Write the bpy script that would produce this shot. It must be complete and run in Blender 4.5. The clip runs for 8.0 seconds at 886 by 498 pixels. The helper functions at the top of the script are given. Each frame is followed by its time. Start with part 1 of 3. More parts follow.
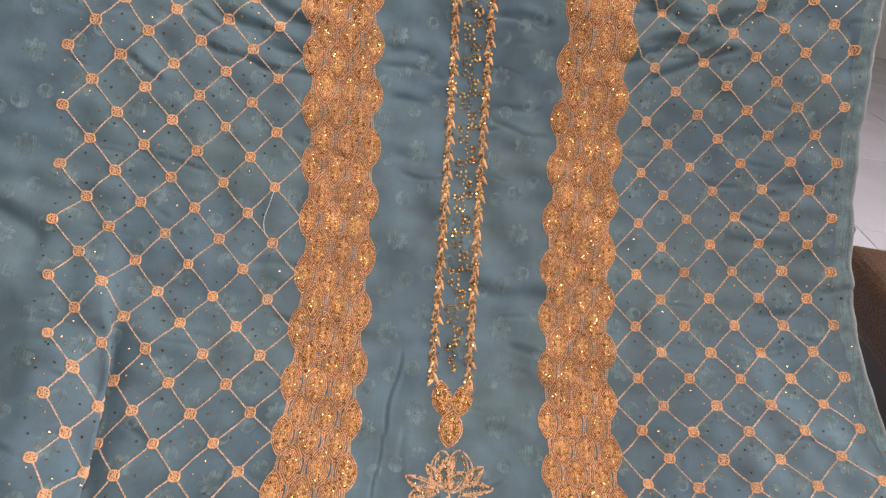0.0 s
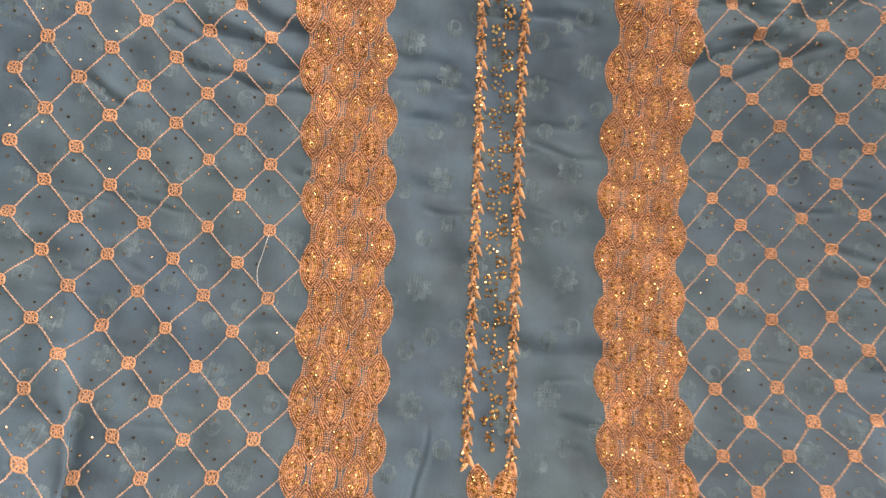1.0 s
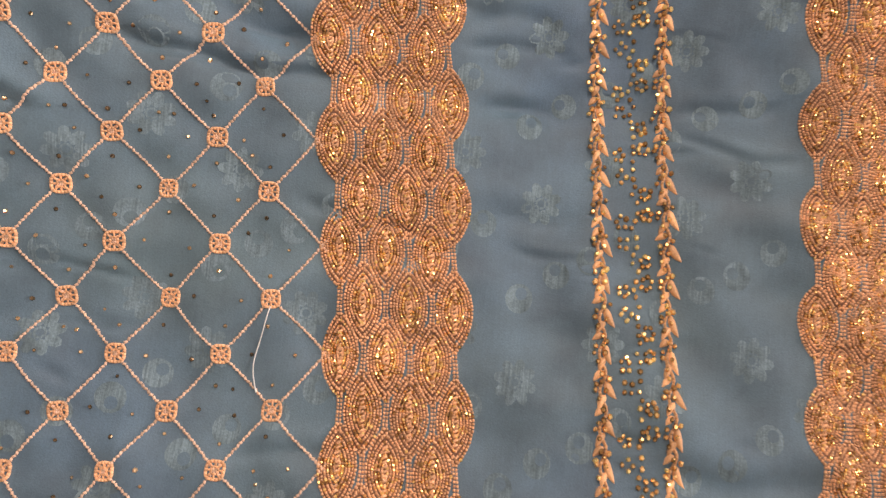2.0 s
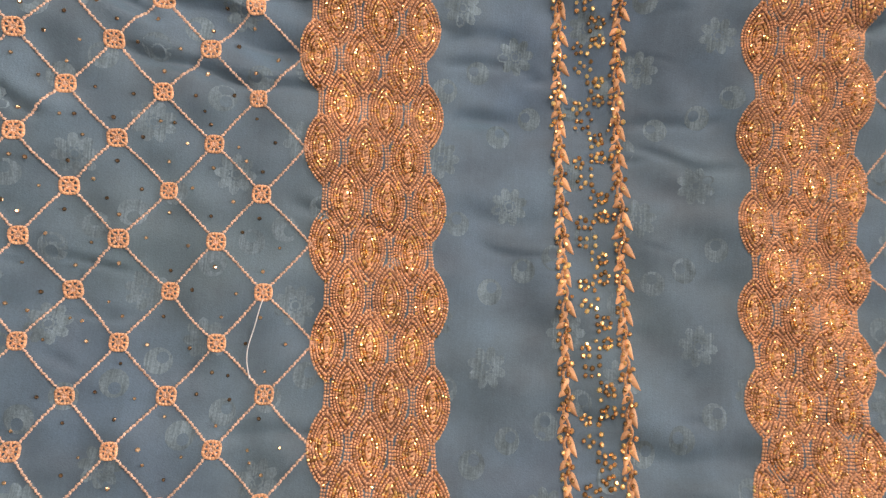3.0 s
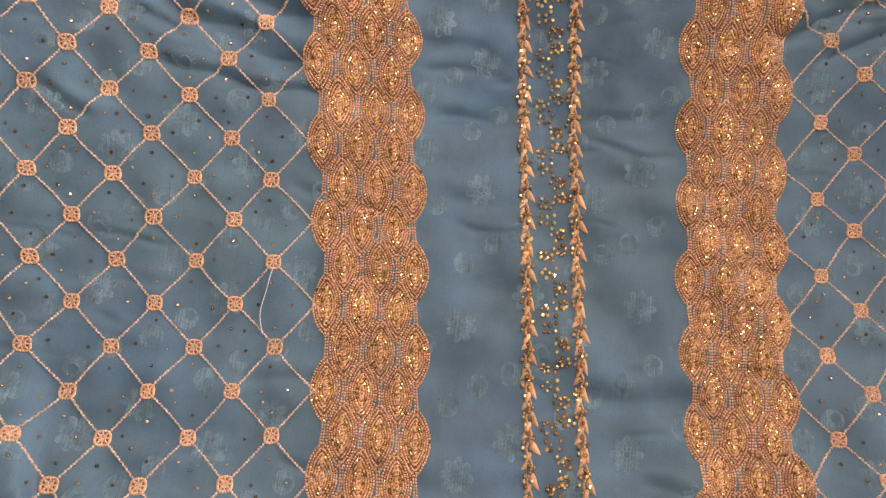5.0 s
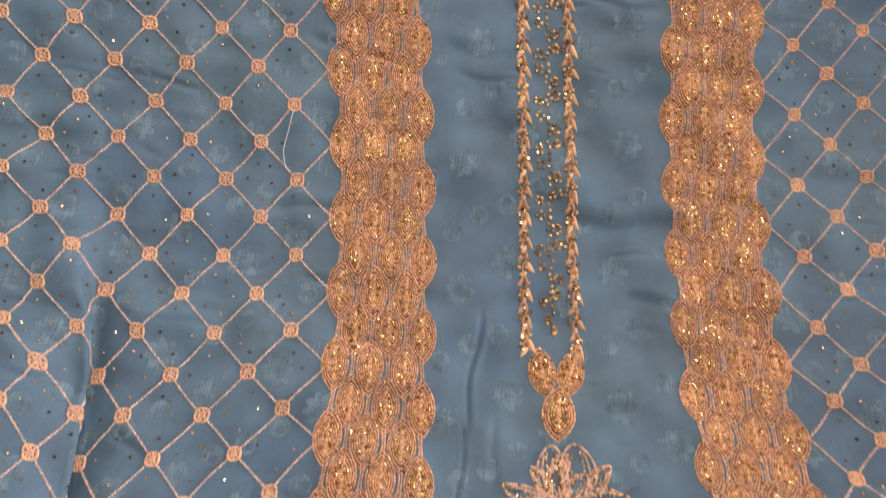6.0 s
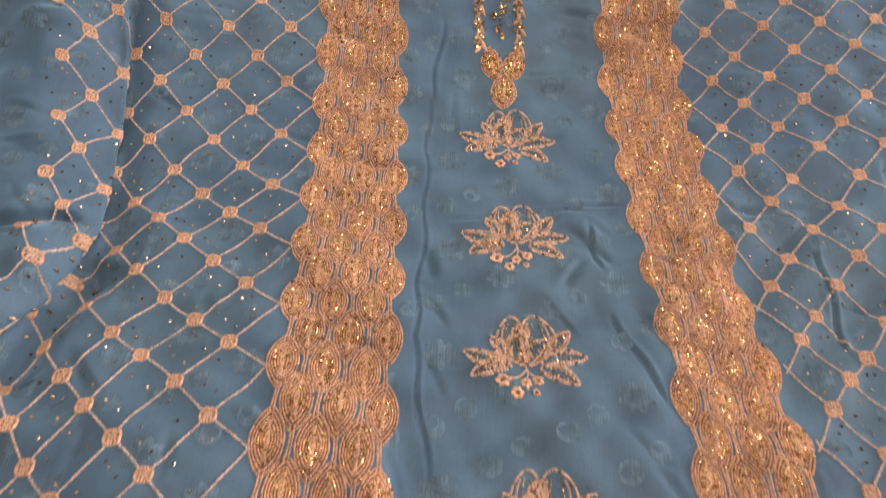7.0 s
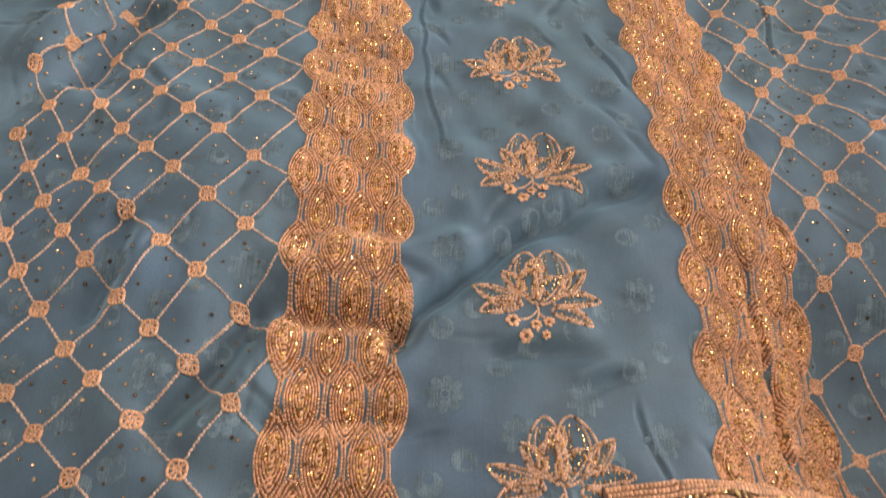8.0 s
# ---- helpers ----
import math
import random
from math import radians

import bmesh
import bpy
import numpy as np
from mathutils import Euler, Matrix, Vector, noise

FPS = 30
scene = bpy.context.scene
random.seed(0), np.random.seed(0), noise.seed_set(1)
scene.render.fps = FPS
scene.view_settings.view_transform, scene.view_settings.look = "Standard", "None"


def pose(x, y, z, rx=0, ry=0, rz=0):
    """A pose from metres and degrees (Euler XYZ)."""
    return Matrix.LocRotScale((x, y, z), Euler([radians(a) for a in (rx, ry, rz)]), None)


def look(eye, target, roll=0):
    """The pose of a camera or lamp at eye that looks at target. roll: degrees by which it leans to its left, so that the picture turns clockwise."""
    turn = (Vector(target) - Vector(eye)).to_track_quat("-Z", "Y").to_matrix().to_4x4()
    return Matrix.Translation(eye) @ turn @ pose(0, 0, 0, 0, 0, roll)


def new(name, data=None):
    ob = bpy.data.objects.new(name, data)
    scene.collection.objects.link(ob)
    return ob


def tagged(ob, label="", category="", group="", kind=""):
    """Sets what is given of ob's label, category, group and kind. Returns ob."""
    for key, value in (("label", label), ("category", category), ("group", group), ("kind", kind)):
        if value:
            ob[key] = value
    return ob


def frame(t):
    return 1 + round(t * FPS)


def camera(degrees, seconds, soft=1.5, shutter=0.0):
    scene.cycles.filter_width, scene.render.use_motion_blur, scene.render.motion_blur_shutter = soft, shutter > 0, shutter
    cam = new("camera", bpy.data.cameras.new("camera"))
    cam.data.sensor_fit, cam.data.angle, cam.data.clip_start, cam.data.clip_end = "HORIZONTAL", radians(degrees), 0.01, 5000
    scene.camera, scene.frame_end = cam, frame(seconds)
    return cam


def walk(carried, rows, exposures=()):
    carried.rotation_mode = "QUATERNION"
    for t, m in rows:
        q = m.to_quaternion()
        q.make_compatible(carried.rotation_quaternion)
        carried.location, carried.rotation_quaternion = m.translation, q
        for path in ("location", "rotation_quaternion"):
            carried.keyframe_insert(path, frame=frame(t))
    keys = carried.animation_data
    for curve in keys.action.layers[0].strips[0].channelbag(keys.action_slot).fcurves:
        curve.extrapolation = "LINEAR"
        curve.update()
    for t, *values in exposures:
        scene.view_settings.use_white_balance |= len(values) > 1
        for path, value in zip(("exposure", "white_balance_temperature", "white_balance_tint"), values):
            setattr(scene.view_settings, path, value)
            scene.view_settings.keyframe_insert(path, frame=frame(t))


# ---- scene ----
cam = camera(62.0, 8.0, soft=1.35, shutter=0.2)
PATH = [
    (0, -0.0901, -0.2032, 1.1644, 61.1, -8.82, 3.15),
    (0.5, -0.0884, -0.1231, 1.1515, 60.61, -8.57, 3.1),
    (1, -0.0983, -0.0305, 1.1123, 62.24, -6.54, 4.09),
    (1.5, -0.1395, 0.1422, 1.0473, 61.31, -4.74, 4.83),
    (2, -0.157, 0.2768, 1.0121, 60.96, -3.56, 5.79),
    (2.2, -0.1377, 0.2911, 1.0047, 62.17, -2.43, 6.69),
    (3.3, -0.1681, 0.2005, 1.0407, 62.74, -5.2, 2.49),
    (3.5, -0.1573, 0.1979, 1.0523, 62.35, -4.93, 2.89),
    (4, -0.1398, 0.2142, 1.0483, 62.21, -4.05, 2.21),
    (4.2, -0.1218, 0.1984, 1.0497, 62.8, -3.64, 2.05),
    (5.3, -0.1393, 0.1031, 1.0607, 61.62, -4.65, 4.35),
    (5.5, -0.1382, 0.0895, 1.0479, 61.26, -4.72, 4.62),
    (6, -0.1066, 0.0027, 0.9988, 58.5, -2.88, 4.83),
    (6.5, -0.0966, -0.1206, 0.9604, 54.34, -3.49, 3.51),
    (7, -0.0985, -0.2834, 0.9117, 51.62, -5.29, 2.04),
    (7.5, -0.1016, -0.4335, 0.89, 48.87, -4.84, 0.64),
    (8, -0.1185, -0.5195, 0.8499, 45.52, -5.12, -0.65),
]
EXPOSURES = [(0.0, -0.09, 6900, 16), (1.0, -0.03, 7250, 21), (2.2, -0.02, 7400, 25), (3.4, -0.05, 6950, 24), (4.2, -0.10, 6650, 21),
             (5.5, -0.11, 6550, 20), (6.0, -0.12, 6350, 21), (6.5, -0.30, 6180, 22), (7.5, -0.33, 6350, 19), (8.0, -0.30, 6780, 19)]
walk(cam, [(t, pose(x, y, z, rx, ry, rz)) for t, x, y, z, rx, ry, rz in PATH], EXPOSURES)

# ---- light ----
world = bpy.data.worlds.new("day")
scene.world = world
world.use_nodes = True
sky = world.node_tree.nodes.new("ShaderNodeTexSky")
sky.sky_type, sky.sun_disc, sky.sun_elevation, sky.sun_rotation = "NISHITA", False, radians(38), radians(200)
world.node_tree.links.new(sky.outputs[0], world.node_tree.nodes["Background"].inputs[0])
world.node_tree.nodes["Background"].inputs[1].default_value = 0.1


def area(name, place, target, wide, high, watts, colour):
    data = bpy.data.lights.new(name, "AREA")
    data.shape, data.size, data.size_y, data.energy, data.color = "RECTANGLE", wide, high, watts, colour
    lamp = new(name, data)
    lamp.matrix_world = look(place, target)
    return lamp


area("window_daylight", (4.34, 0.9, 1.70), (0.0, 0.5, 0.9), 1.9, 1.4, 200, (0.95, 0.98, 1.0))
# unseen overhead fill, added to even out back and seat and glint the beads
area("overhead_fill_light", (0.18, 0.12, 2.70), (0.18, 0.12, 0), 0.7, 0.7, 23, (1.0, 0.94, 0.86))


# ---- materials ----
def material(name, colour, rough=0.6, metal=0.0, spots=0.25, scale=40.0, grain=0.15, fine=900.0, bump=0.2,
             depth=0.0006, sheen=0.0, island=0.0, objects=0.0, other=None, streak=0.0, gloss=0.5):
    """A surface with two scales of colour change, fine relief, and a change from piece to piece."""
    m = bpy.data.materials.new(name)
    m.use_nodes = True
    n, link = m.node_tree.nodes, m.node_tree.links.new
    b = n["Principled BSDF"]
    b.inputs["Roughness"].default_value, b.inputs["Metallic"].default_value = rough, metal
    b.inputs["Sheen Tint"].default_value = (*(c / max(colour) for c in colour), 1)
    b.inputs["Sheen Weight"].default_value, b.inputs["Specular IOR Level"].default_value = sheen, gloss
    at = n.new("ShaderNodeTexCoord").outputs["Object"]

    def grainy(size, detail):
        t = n.new("ShaderNodeTexNoise")
        t.inputs["Scale"].default_value, t.inputs["Detail"].default_value = size, detail
        link(at, t.inputs["Vector"])
        return t.outputs["Fac"]

    def span(value, low, high):
        r = n.new("ShaderNodeMapRange")
        r.inputs["From Min"].default_value, r.inputs["From Max"].default_value = 0.25, 0.75
        r.inputs["To Min"].default_value, r.inputs["To Max"].default_value = low, high
        link(value, r.inputs["Value"])
        return r.outputs["Result"]

    def times(a, c):
        t = n.new("ShaderNodeMath")
        t.operation = "MULTIPLY"
        link(a, t.inputs[0])
        link(c, t.inputs[1])
        return t.outputs[0]

    large, small = grainy(scale, 4), grainy(fine, 2)
    tone = times(span(large, 1 - spots, 1 + spots), span(small, 1 - grain, 1 + grain))
    if island:
        tone = times(tone, span(n.new("ShaderNodeNewGeometry").outputs["Random Per Island"], 1 - island, 1 + island))
    if objects:
        tone = times(tone, span(n.new("ShaderNodeObjectInfo").outputs["Random"], 1 - objects, 1 + objects))
    if streak:
        pull = n.new("ShaderNodeMapping")
        pull.inputs["Scale"].default_value = (900, 30, 30)
        link(at, pull.inputs["Vector"])
        slub = n.new("ShaderNodeTexNoise")
        slub.inputs["Scale"].default_value, slub.inputs["Detail"].default_value = 1.0, 3
        link(pull.outputs[0], slub.inputs["Vector"])
        tone = times(tone, span(slub.outputs["Fac"], 1 - streak, 1 + streak))
    mix = n.new("ShaderNodeVectorMath")
    mix.operation = "SCALE"
    mix.inputs[0].default_value = colour
    if other:
        two = n.new("ShaderNodeMix")
        two.data_type = "RGBA"
        two.inputs[6].default_value, two.inputs[7].default_value = (*colour, 1), (*other, 1)
        link(span(grainy(5.0, 3), 0.0, 1.0), two.inputs[0])
        link(two.outputs[2], mix.inputs[0])
    link(tone, mix.inputs["Scale"])
    link(mix.outputs[0], b.inputs["Base Color"])
    link(span(large, max(rough - 0.08, 0.02), min(rough + 0.08, 1)), b.inputs["Roughness"])
    if bump:
        k = n.new("ShaderNodeBump")
        k.inputs["Strength"].default_value, k.inputs["Distance"].default_value = bump, depth
        link(small, k.inputs["Height"])
        link(k.outputs[0], b.inputs["Normal"])
    return m


BLUE = (0.092, 0.148, 0.168)
cloth_m = material("blue_silk", BLUE, 0.62, spots=0.30, scale=26, grain=0.14, fine=900, bump=0.35, depth=0.0006, sheen=0.58, other=(0.075, 0.129, 0.184), streak=0.06, gloss=0.52)
motif_m = material("woven_satin_motif", (0.148, 0.209, 0.234), 0.9, spots=0.35, scale=70, grain=0.2, fine=700, bump=0.4, depth=0.0006, streak=0.25, gloss=0.08)
edge_m = material("selvedge_thread", (0.27, 0.29, 0.31), 0.85, spots=0.2, grain=0.3)
thread_m = material("peach_thread", (0.82, 0.44, 0.235), 0.5, spots=0.12, scale=25, grain=0.2, bump=0.4, sheen=0.2, island=0.2, objects=0.08)
pale_m = material("pale_pink_thread", (0.72, 0.47, 0.33), 0.55, spots=0.12, scale=60, grain=0.2, bump=0.4, sheen=0.2, island=0.2)
leaf_m = material("honey_satin_thread", (0.80, 0.42, 0.20), 0.42, spots=0.15, scale=90, grain=0.2, bump=0.4, sheen=0.15, objects=0.2)
lotus_m = material("rose_peach_thread", (0.77, 0.46, 0.29), 0.52, spots=0.12, scale=60, grain=0.2, bump=0.4, sheen=0.2, island=0.2)
under_m = material("copper_underlay_thread", (0.20, 0.10, 0.06), 0.75, spots=0.25, scale=150, grain=0.3, bump=0.5)
smoky_m = material("smoky_bead", (0.46, 0.30, 0.17), 0.24, 0.85, spots=0.1, grain=0.05, bump=0.0, island=0.6)
gold_m = material("gold_bead", (0.86, 0.49, 0.20), 0.26, 0.85, spots=0.1, grain=0.05, bump=0.0, island=0.5)
white_m = material("white_thread", (0.75, 0.74, 0.7), 0.7, bump=0.0)
sofa_m = material("brown_chenille", (0.085, 0.038, 0.017), 0.5, spots=0.45, scale=30, grain=0.7, fine=260, bump=1.0, depth=0.003)
dark_m = material("dark_wood", (0.03, 0.02, 0.015), 0.4, spots=0.3, scale=12)
tile_m = material("glazed_floor_tile", (0.62, 0.60, 0.67), 0.2, spots=0.05, scale=3, grain=0.04, fine=60, bump=0.03, objects=0.06)
grout_m = material("dark_grout", (0.06, 0.055, 0.05), 0.9)
wall_m = material("plaster", (0.72, 0.70, 0.66), 0.85, spots=0.05, scale=3, grain=0.04, fine=120, bump=0.15)
frame_m = material("painted_wood", (0.6, 0.58, 0.55), 0.5)

# ---- the draped sheet: x across, s along it from the seat's front up the back ----
STEP = 0.0015
ALONG = np.arange(-0.6, 1.9, 0.001)
LEAN_ANGLE = 0.2012 + (1.1625 - 0.2012) / (1 + np.exp(-(ALONG - 0.7081) / 0.1075))
Y_LINE = np.concatenate([[0], np.cumsum(np.cos(LEAN_ANGLE[:-1]) * 0.001)])
Z_LINE = np.concatenate([[0], np.cumsum(np.sin(LEAN_ANGLE[:-1]) * 0.001)])
Y_LINE, Z_LINE = Y_LINE - Y_LINE[600] + -0.12, Z_LINE - Z_LINE[600] + 0.4137
HOLLOW = (0.0568, 0.1162, -0.0660, -0.1044, 0.1664, 0.0315, -0.0176, 0.0268, -0.0415, -0.0119, -0.0803, 0.0222, -0.0289, 0.0128)
SWELLS = [(-0.27, 0.1, 0.13), (-0.37, 0.5, 0.12), (0.33, 0.66, 0.13), (-0.08, 1.07, 0.13), (0.26, 0.3, 0.14), (0.27, -0.1, 0.12), (-0.27, -0.1, 0.12), (0.25, 1.0, 0.13), (-0.5, 1.0, 0.13)]


def hollow(x, s):
    """How far the sheet's broad form bows out of the plain profile."""
    b = 1 / (1 + np.exp(-(s - 0.55) / 0.12))
    x = x + 0.05
    out = HOLLOW[0] * x + HOLLOW[1] * x * x + b * (HOLLOW[2] + HOLLOW[3] * x + HOLLOW[4] * x * x)
    for (cx, cs, wide), high in zip(SWELLS, HOLLOW[5:]):
        out = out + high * np.exp(-((x - 0.05 - cx) ** 2 + (s - cs) ** 2) / wide**2)
    # beside the seat the margin rolls down over the cushion's edge
    over = np.clip((-0.470 - x) / 0.085, 0, 1)
    place = np.clip((0.70 - s) / 0.12, 0, 1) * np.clip((s - 0.18) / 0.15, 0, 1)
    return out - 0.055 * over * over * (3 - 2 * over) * place


# creases: from (x, s) to (x, s), half width, height, all in metres
UPPER_CREASES = [
    (-0.02, 0.790, 0.10, 0.795, 0.0097, -0.0059), (-0.17, 1.024, -0.12, 1.027, 0.0073, -0.0042),
    (-0.18, 1.087, -0.13, 1.091, 0.0061, -0.0034), (-0.15, 0.948, -0.09, 0.95, 0.0073, -0.0025),
    (0.14, 1.125, 0.25, 1.168, 0.0085, -0.0105), (0.24, 1.182, 0.33, 1.225, 0.0085, -0.0090),
    (0.15, 1.212, 0.23, 1.180, 0.0095, -0.0085), (-0.41, 1.085, -0.29, 1.050, 0.0109, -0.0067),
    (-0.37, 1.115, -0.29, 1.087, 0.0097, -0.0067), (-0.62, 0.79, -0.55, 0.75, 0.0121, -0.0084),
    (0.075, 0.829, 0.165, 0.818, 0.0085, -0.0042), (-0.31, 0.774, -0.25, 0.787, 0.0049, -0.0025),
]
FAN_CREASES = [
    (0.173, 1.153, 0.235, 1.171, 0.0055, -0.0060), (0.235, 1.171, 0.283, 1.193, 0.0060, -0.0065),
    (0.283, 1.193, 0.333, 1.216, 0.0055, -0.0055), (0.185, 1.101, 0.224, 1.129, 0.0055, -0.0060),
    (0.224, 1.129, 0.294, 1.161, 0.0055, -0.0055), (0.136, 1.184, 0.197, 1.210, 0.0060, -0.0055),
    (0.428, 1.214, 0.437, 1.140, 0.0065, -0.0045), (-0.437, 1.079, -0.388, 1.067, 0.0050, -0.0050),
]
SHOULDER_CREASES = [
    (-0.385, 1.079, -0.331, 1.077, 0.0050, -0.0045), (-0.407, 1.041, -0.349, 1.029, 0.0050, -0.0055),
    (-0.349, 1.029, -0.281, 1.028, 0.0050, -0.0045), (-0.498, 1.005, -0.456, 0.986, 0.0050, -0.0040),
    (-0.323, 1.102, -0.289, 1.096, 0.0050, -0.0045), (-0.168, 1.020, -0.137, 1.025, 0.0050, -0.0045),
    (-0.041, 1.162, 0.037, 1.160, 0.0055, -0.0035), (-0.022, 1.032, 0.043, 1.044, 0.0050, -0.0030),
]
SEAT_CREASES = [
    (-0.120, -0.056, -0.063, 0.011, 0.008, -0.018), (-0.063, 0.011, 0.005, 0.065, 0.009, -0.017),
    (0.005, 0.065, 0.110, 0.122, 0.011, -0.013), (-0.20, -0.030, -0.10, -0.036, 0.012, -0.015),
    (-0.21, 0.004, -0.05, 0.040, 0.020, 0.016), (-0.20, -0.122, -0.10, -0.107, 0.009, -0.009),
    (0.175, 0.045, 0.183, -0.006, 0.0035, -0.0035), (0.183, -0.006, 0.200, -0.065, 0.0040, -0.0055),
    (0.200, -0.065, 0.201, -0.125, 0.0040, -0.0060),
    (0.071, -0.094, 0.084, -0.150, 0.0020, -0.0030), (-0.037, -0.057, 0.041, -0.050, 0.009, -0.007),
    (-0.21, -0.028, -0.27, -0.130, 0.014, -0.020), (-0.327, 0.04, -0.338, -0.05, 0.012, -0.015),
    (0.029, -0.084, 0.066, -0.072, 0.006, -0.006),
]
MIDDLE_CREASES = [
    (-0.098, 0.700, -0.104, 0.600, 0.0024, -0.002), (-0.106, 0.60, -0.098, 0.41, 0.0016, -0.0012),
    (-0.098, 0.409, -0.098, 0.282, 0.0015, -0.0022), (-0.098, 0.282, -0.079, 0.165, 0.0015, -0.0026), (-0.49, 0.355, -0.405, 0.372, 0.006, -0.010),
    (-0.42, 0.20, -0.385, 0.338, 0.020, -0.022), (-0.454, 0.66, -0.383, 0.345, 0.018, -0.008),
    (0.075, 0.318, 0.107, 0.243, 0.0020, -0.0036), (0.21, 0.462, 0.275, 0.465, 0.005, -0.004),
    (0.276, 0.425, 0.273, 0.300, 0.0019, -0.0036), (0.062, 0.430, 0.070, 0.382, 0.0022, -0.0036), (-0.067, 0.428, -0.010, 0.442, 0.0020, -0.0024),
    (0.000, 0.446, 0.098, 0.468, 0.0020, -0.0028),
    (-0.12, 0.31, -0.02, 0.335, 0.02, 0.003), (-0.50, 0.62, -0.44, 0.30, 0.03, 0.014),
]


def crease(x, s, x0, s0, x1, s1, wide, high):
    along = np.hypot(x1 - x0, s1 - s0)
    dx, ds = (x1 - x0) / along, (s1 - s0) / along
    t = (x - x0) * dx + (s - s0) * ds
    off = (x - x0) * -ds + (s - s0) * dx + 0.0025 * np.sin(t * 70 + x0 * 90)
    end = np.clip(np.minimum(t + 0.012, along + 0.012 - t) / 0.024, 0, 1)
    return high * end * end * (3 - 2 * end) * (np.exp(-((off / wide) ** 2)) - 0.4 * np.exp(-(((off - 1.9 * wide) / (1.4 * wide)) ** 2)))


rng = np.random.default_rng(11)
DENTS = []
for _ in range(290):
    x, s = rng.uniform(-0.6, 0.45), rng.uniform(-0.25, 1.3)
    turn = rng.normal(0, 0.10) if s > 0.62 else rng.uniform(-1.6, 1.6)
    long = rng.uniform(0.015, 0.055)
    wide = rng.uniform(0.0020, 0.0052)
    DENTS.append((x, s, x + long * math.cos(turn), s + long * math.sin(turn), wide, -wide * rng.uniform(0.25, 0.75)))

GX, GS = np.arange(-0.80, 0.90, STEP), np.arange(-0.50, 1.70, STEP)
RELIEF = np.zeros((len(GX), len(GS)))
BROAD = hollow(GX[:, None], GS[None, :])
for row in UPPER_CREASES + FAN_CREASES + SHOULDER_CREASES + SEAT_CREASES + MIDDLE_CREASES + DENTS:
    x0, s0, x1, s1, wide, high = row
    i0, i1 = np.searchsorted(GX, [min(x0, x1) - 0.09, max(x0, x1) + 0.09])
    j0, j1 = np.searchsorted(GS, [min(s0, s1) - 0.09, max(s0, s1) + 0.09])
    RELIEF[i0:i1, j0:j1] += crease(GX[i0:i1, None], GS[None, j0:j1], *row)
rng = np.random.default_rng(5)
for _ in range(46):
    turn, size = rng.uniform(-0.9, 0.9), rng.uniform(18, 150)
    if rng.random() < 0.4:
        turn += math.pi / 2
    kx, ks = size * math.sin(turn), size * math.cos(turn)
    drift = rng.uniform(0, 6.28)
    mask = np.sin(GX[:, None] * rng.uniform(2, 9) + rng.uniform(0, 6)) * np.sin(GS[None, :] * rng.uniform(2, 9) + rng.uniform(0, 6))
    RELIEF += (0.036 if size < 45 else 0.088) / size * np.clip(mask, 0, 1) * np.sin(kx * GX[:, None] + ks * GS[None, :] + drift)
# shallow cross wrinkles over the back
for _ in range(34):
    turn, size = rng.normal(0, 0.09), rng.uniform(60, 210)
    mask = np.sin(GX[:, None] * rng.uniform(5, 17) + rng.uniform(0, 6)) * np.sin(GS[None, :] * rng.uniform(6, 20) + rng.uniform(0, 6))
    mask = np.clip(mask - 0.15, 0, 1) * np.clip((GS[None, :] - 0.52) / 0.12, 0, 1)
    RELIEF += 0.085 / size * mask * np.sin(size * (math.sin(turn) * GX[:, None] + math.cos(turn) * GS[None, :]) + rng.uniform(0, 6.28))
SHAPE = BROAD + RELIEF
SLOPE_X, SLOPE_S = np.gradient(SHAPE, STEP)


def sample(table, x, s):
    u = np.clip((x - GX[0]) / STEP, 0, len(GX) - 1.001)
    v = np.clip((s - GS[0]) / STEP, 0, len(GS) - 1.001)
    i, j = u.astype(int), v.astype(int)
    u, v = u - i, v - j
    return (table[i, j] * (1 - u) * (1 - v) + table[i + 1, j] * u * (1 - v) + table[i, j + 1] * (1 - u) * v + table[i + 1, j + 1] * u * v)


# the pleat beside the seat: where it starts across the sheet, and how strongly it turns, along the sheet
PLEAT_S = (0.10, 0.185, 0.245, 0.29, 0.37, 0.43, 0.53, 0.59, 0.65, 0.73, 0.82)
PLEAT_X = (-0.475, -0.440, -0.418, -0.408, -0.398, -0.410, -0.425, -0.430, -0.435, -0.451, -0.470)
PLEAT_TURN = (0.0, 0.22, 0.60, 0.88, 1.0, 1.0, 0.95, 0.80, 0.55, 0.25, 0.0)
PLEAT_RUN = np.arange(0, 0.30, 0.0005)
PLEAT_LEVEL = np.linspace(0, 1, 41)
ease = lambda a, b: (1 - np.cos(np.pi * np.clip((PLEAT_RUN - a) / (b - a), 0, 1))) / 2  # noqa: E731
PLEAT_ANGLE = PLEAT_LEVEL[:, None] * (2.95 * (ease(0, 0.015) - ease(0.017, 0.031)) - 0.40 * (ease(0.031, 0.06) - ease(0.06, 0.10)))
PLEAT_OUT, PLEAT_UP = np.cumsum(np.cos(PLEAT_ANGLE), 1) * 0.0005, np.cumsum(np.sin(PLEAT_ANGLE), 1) * 0.0005
PLEAT_UP = np.maximum(PLEAT_UP, 0)


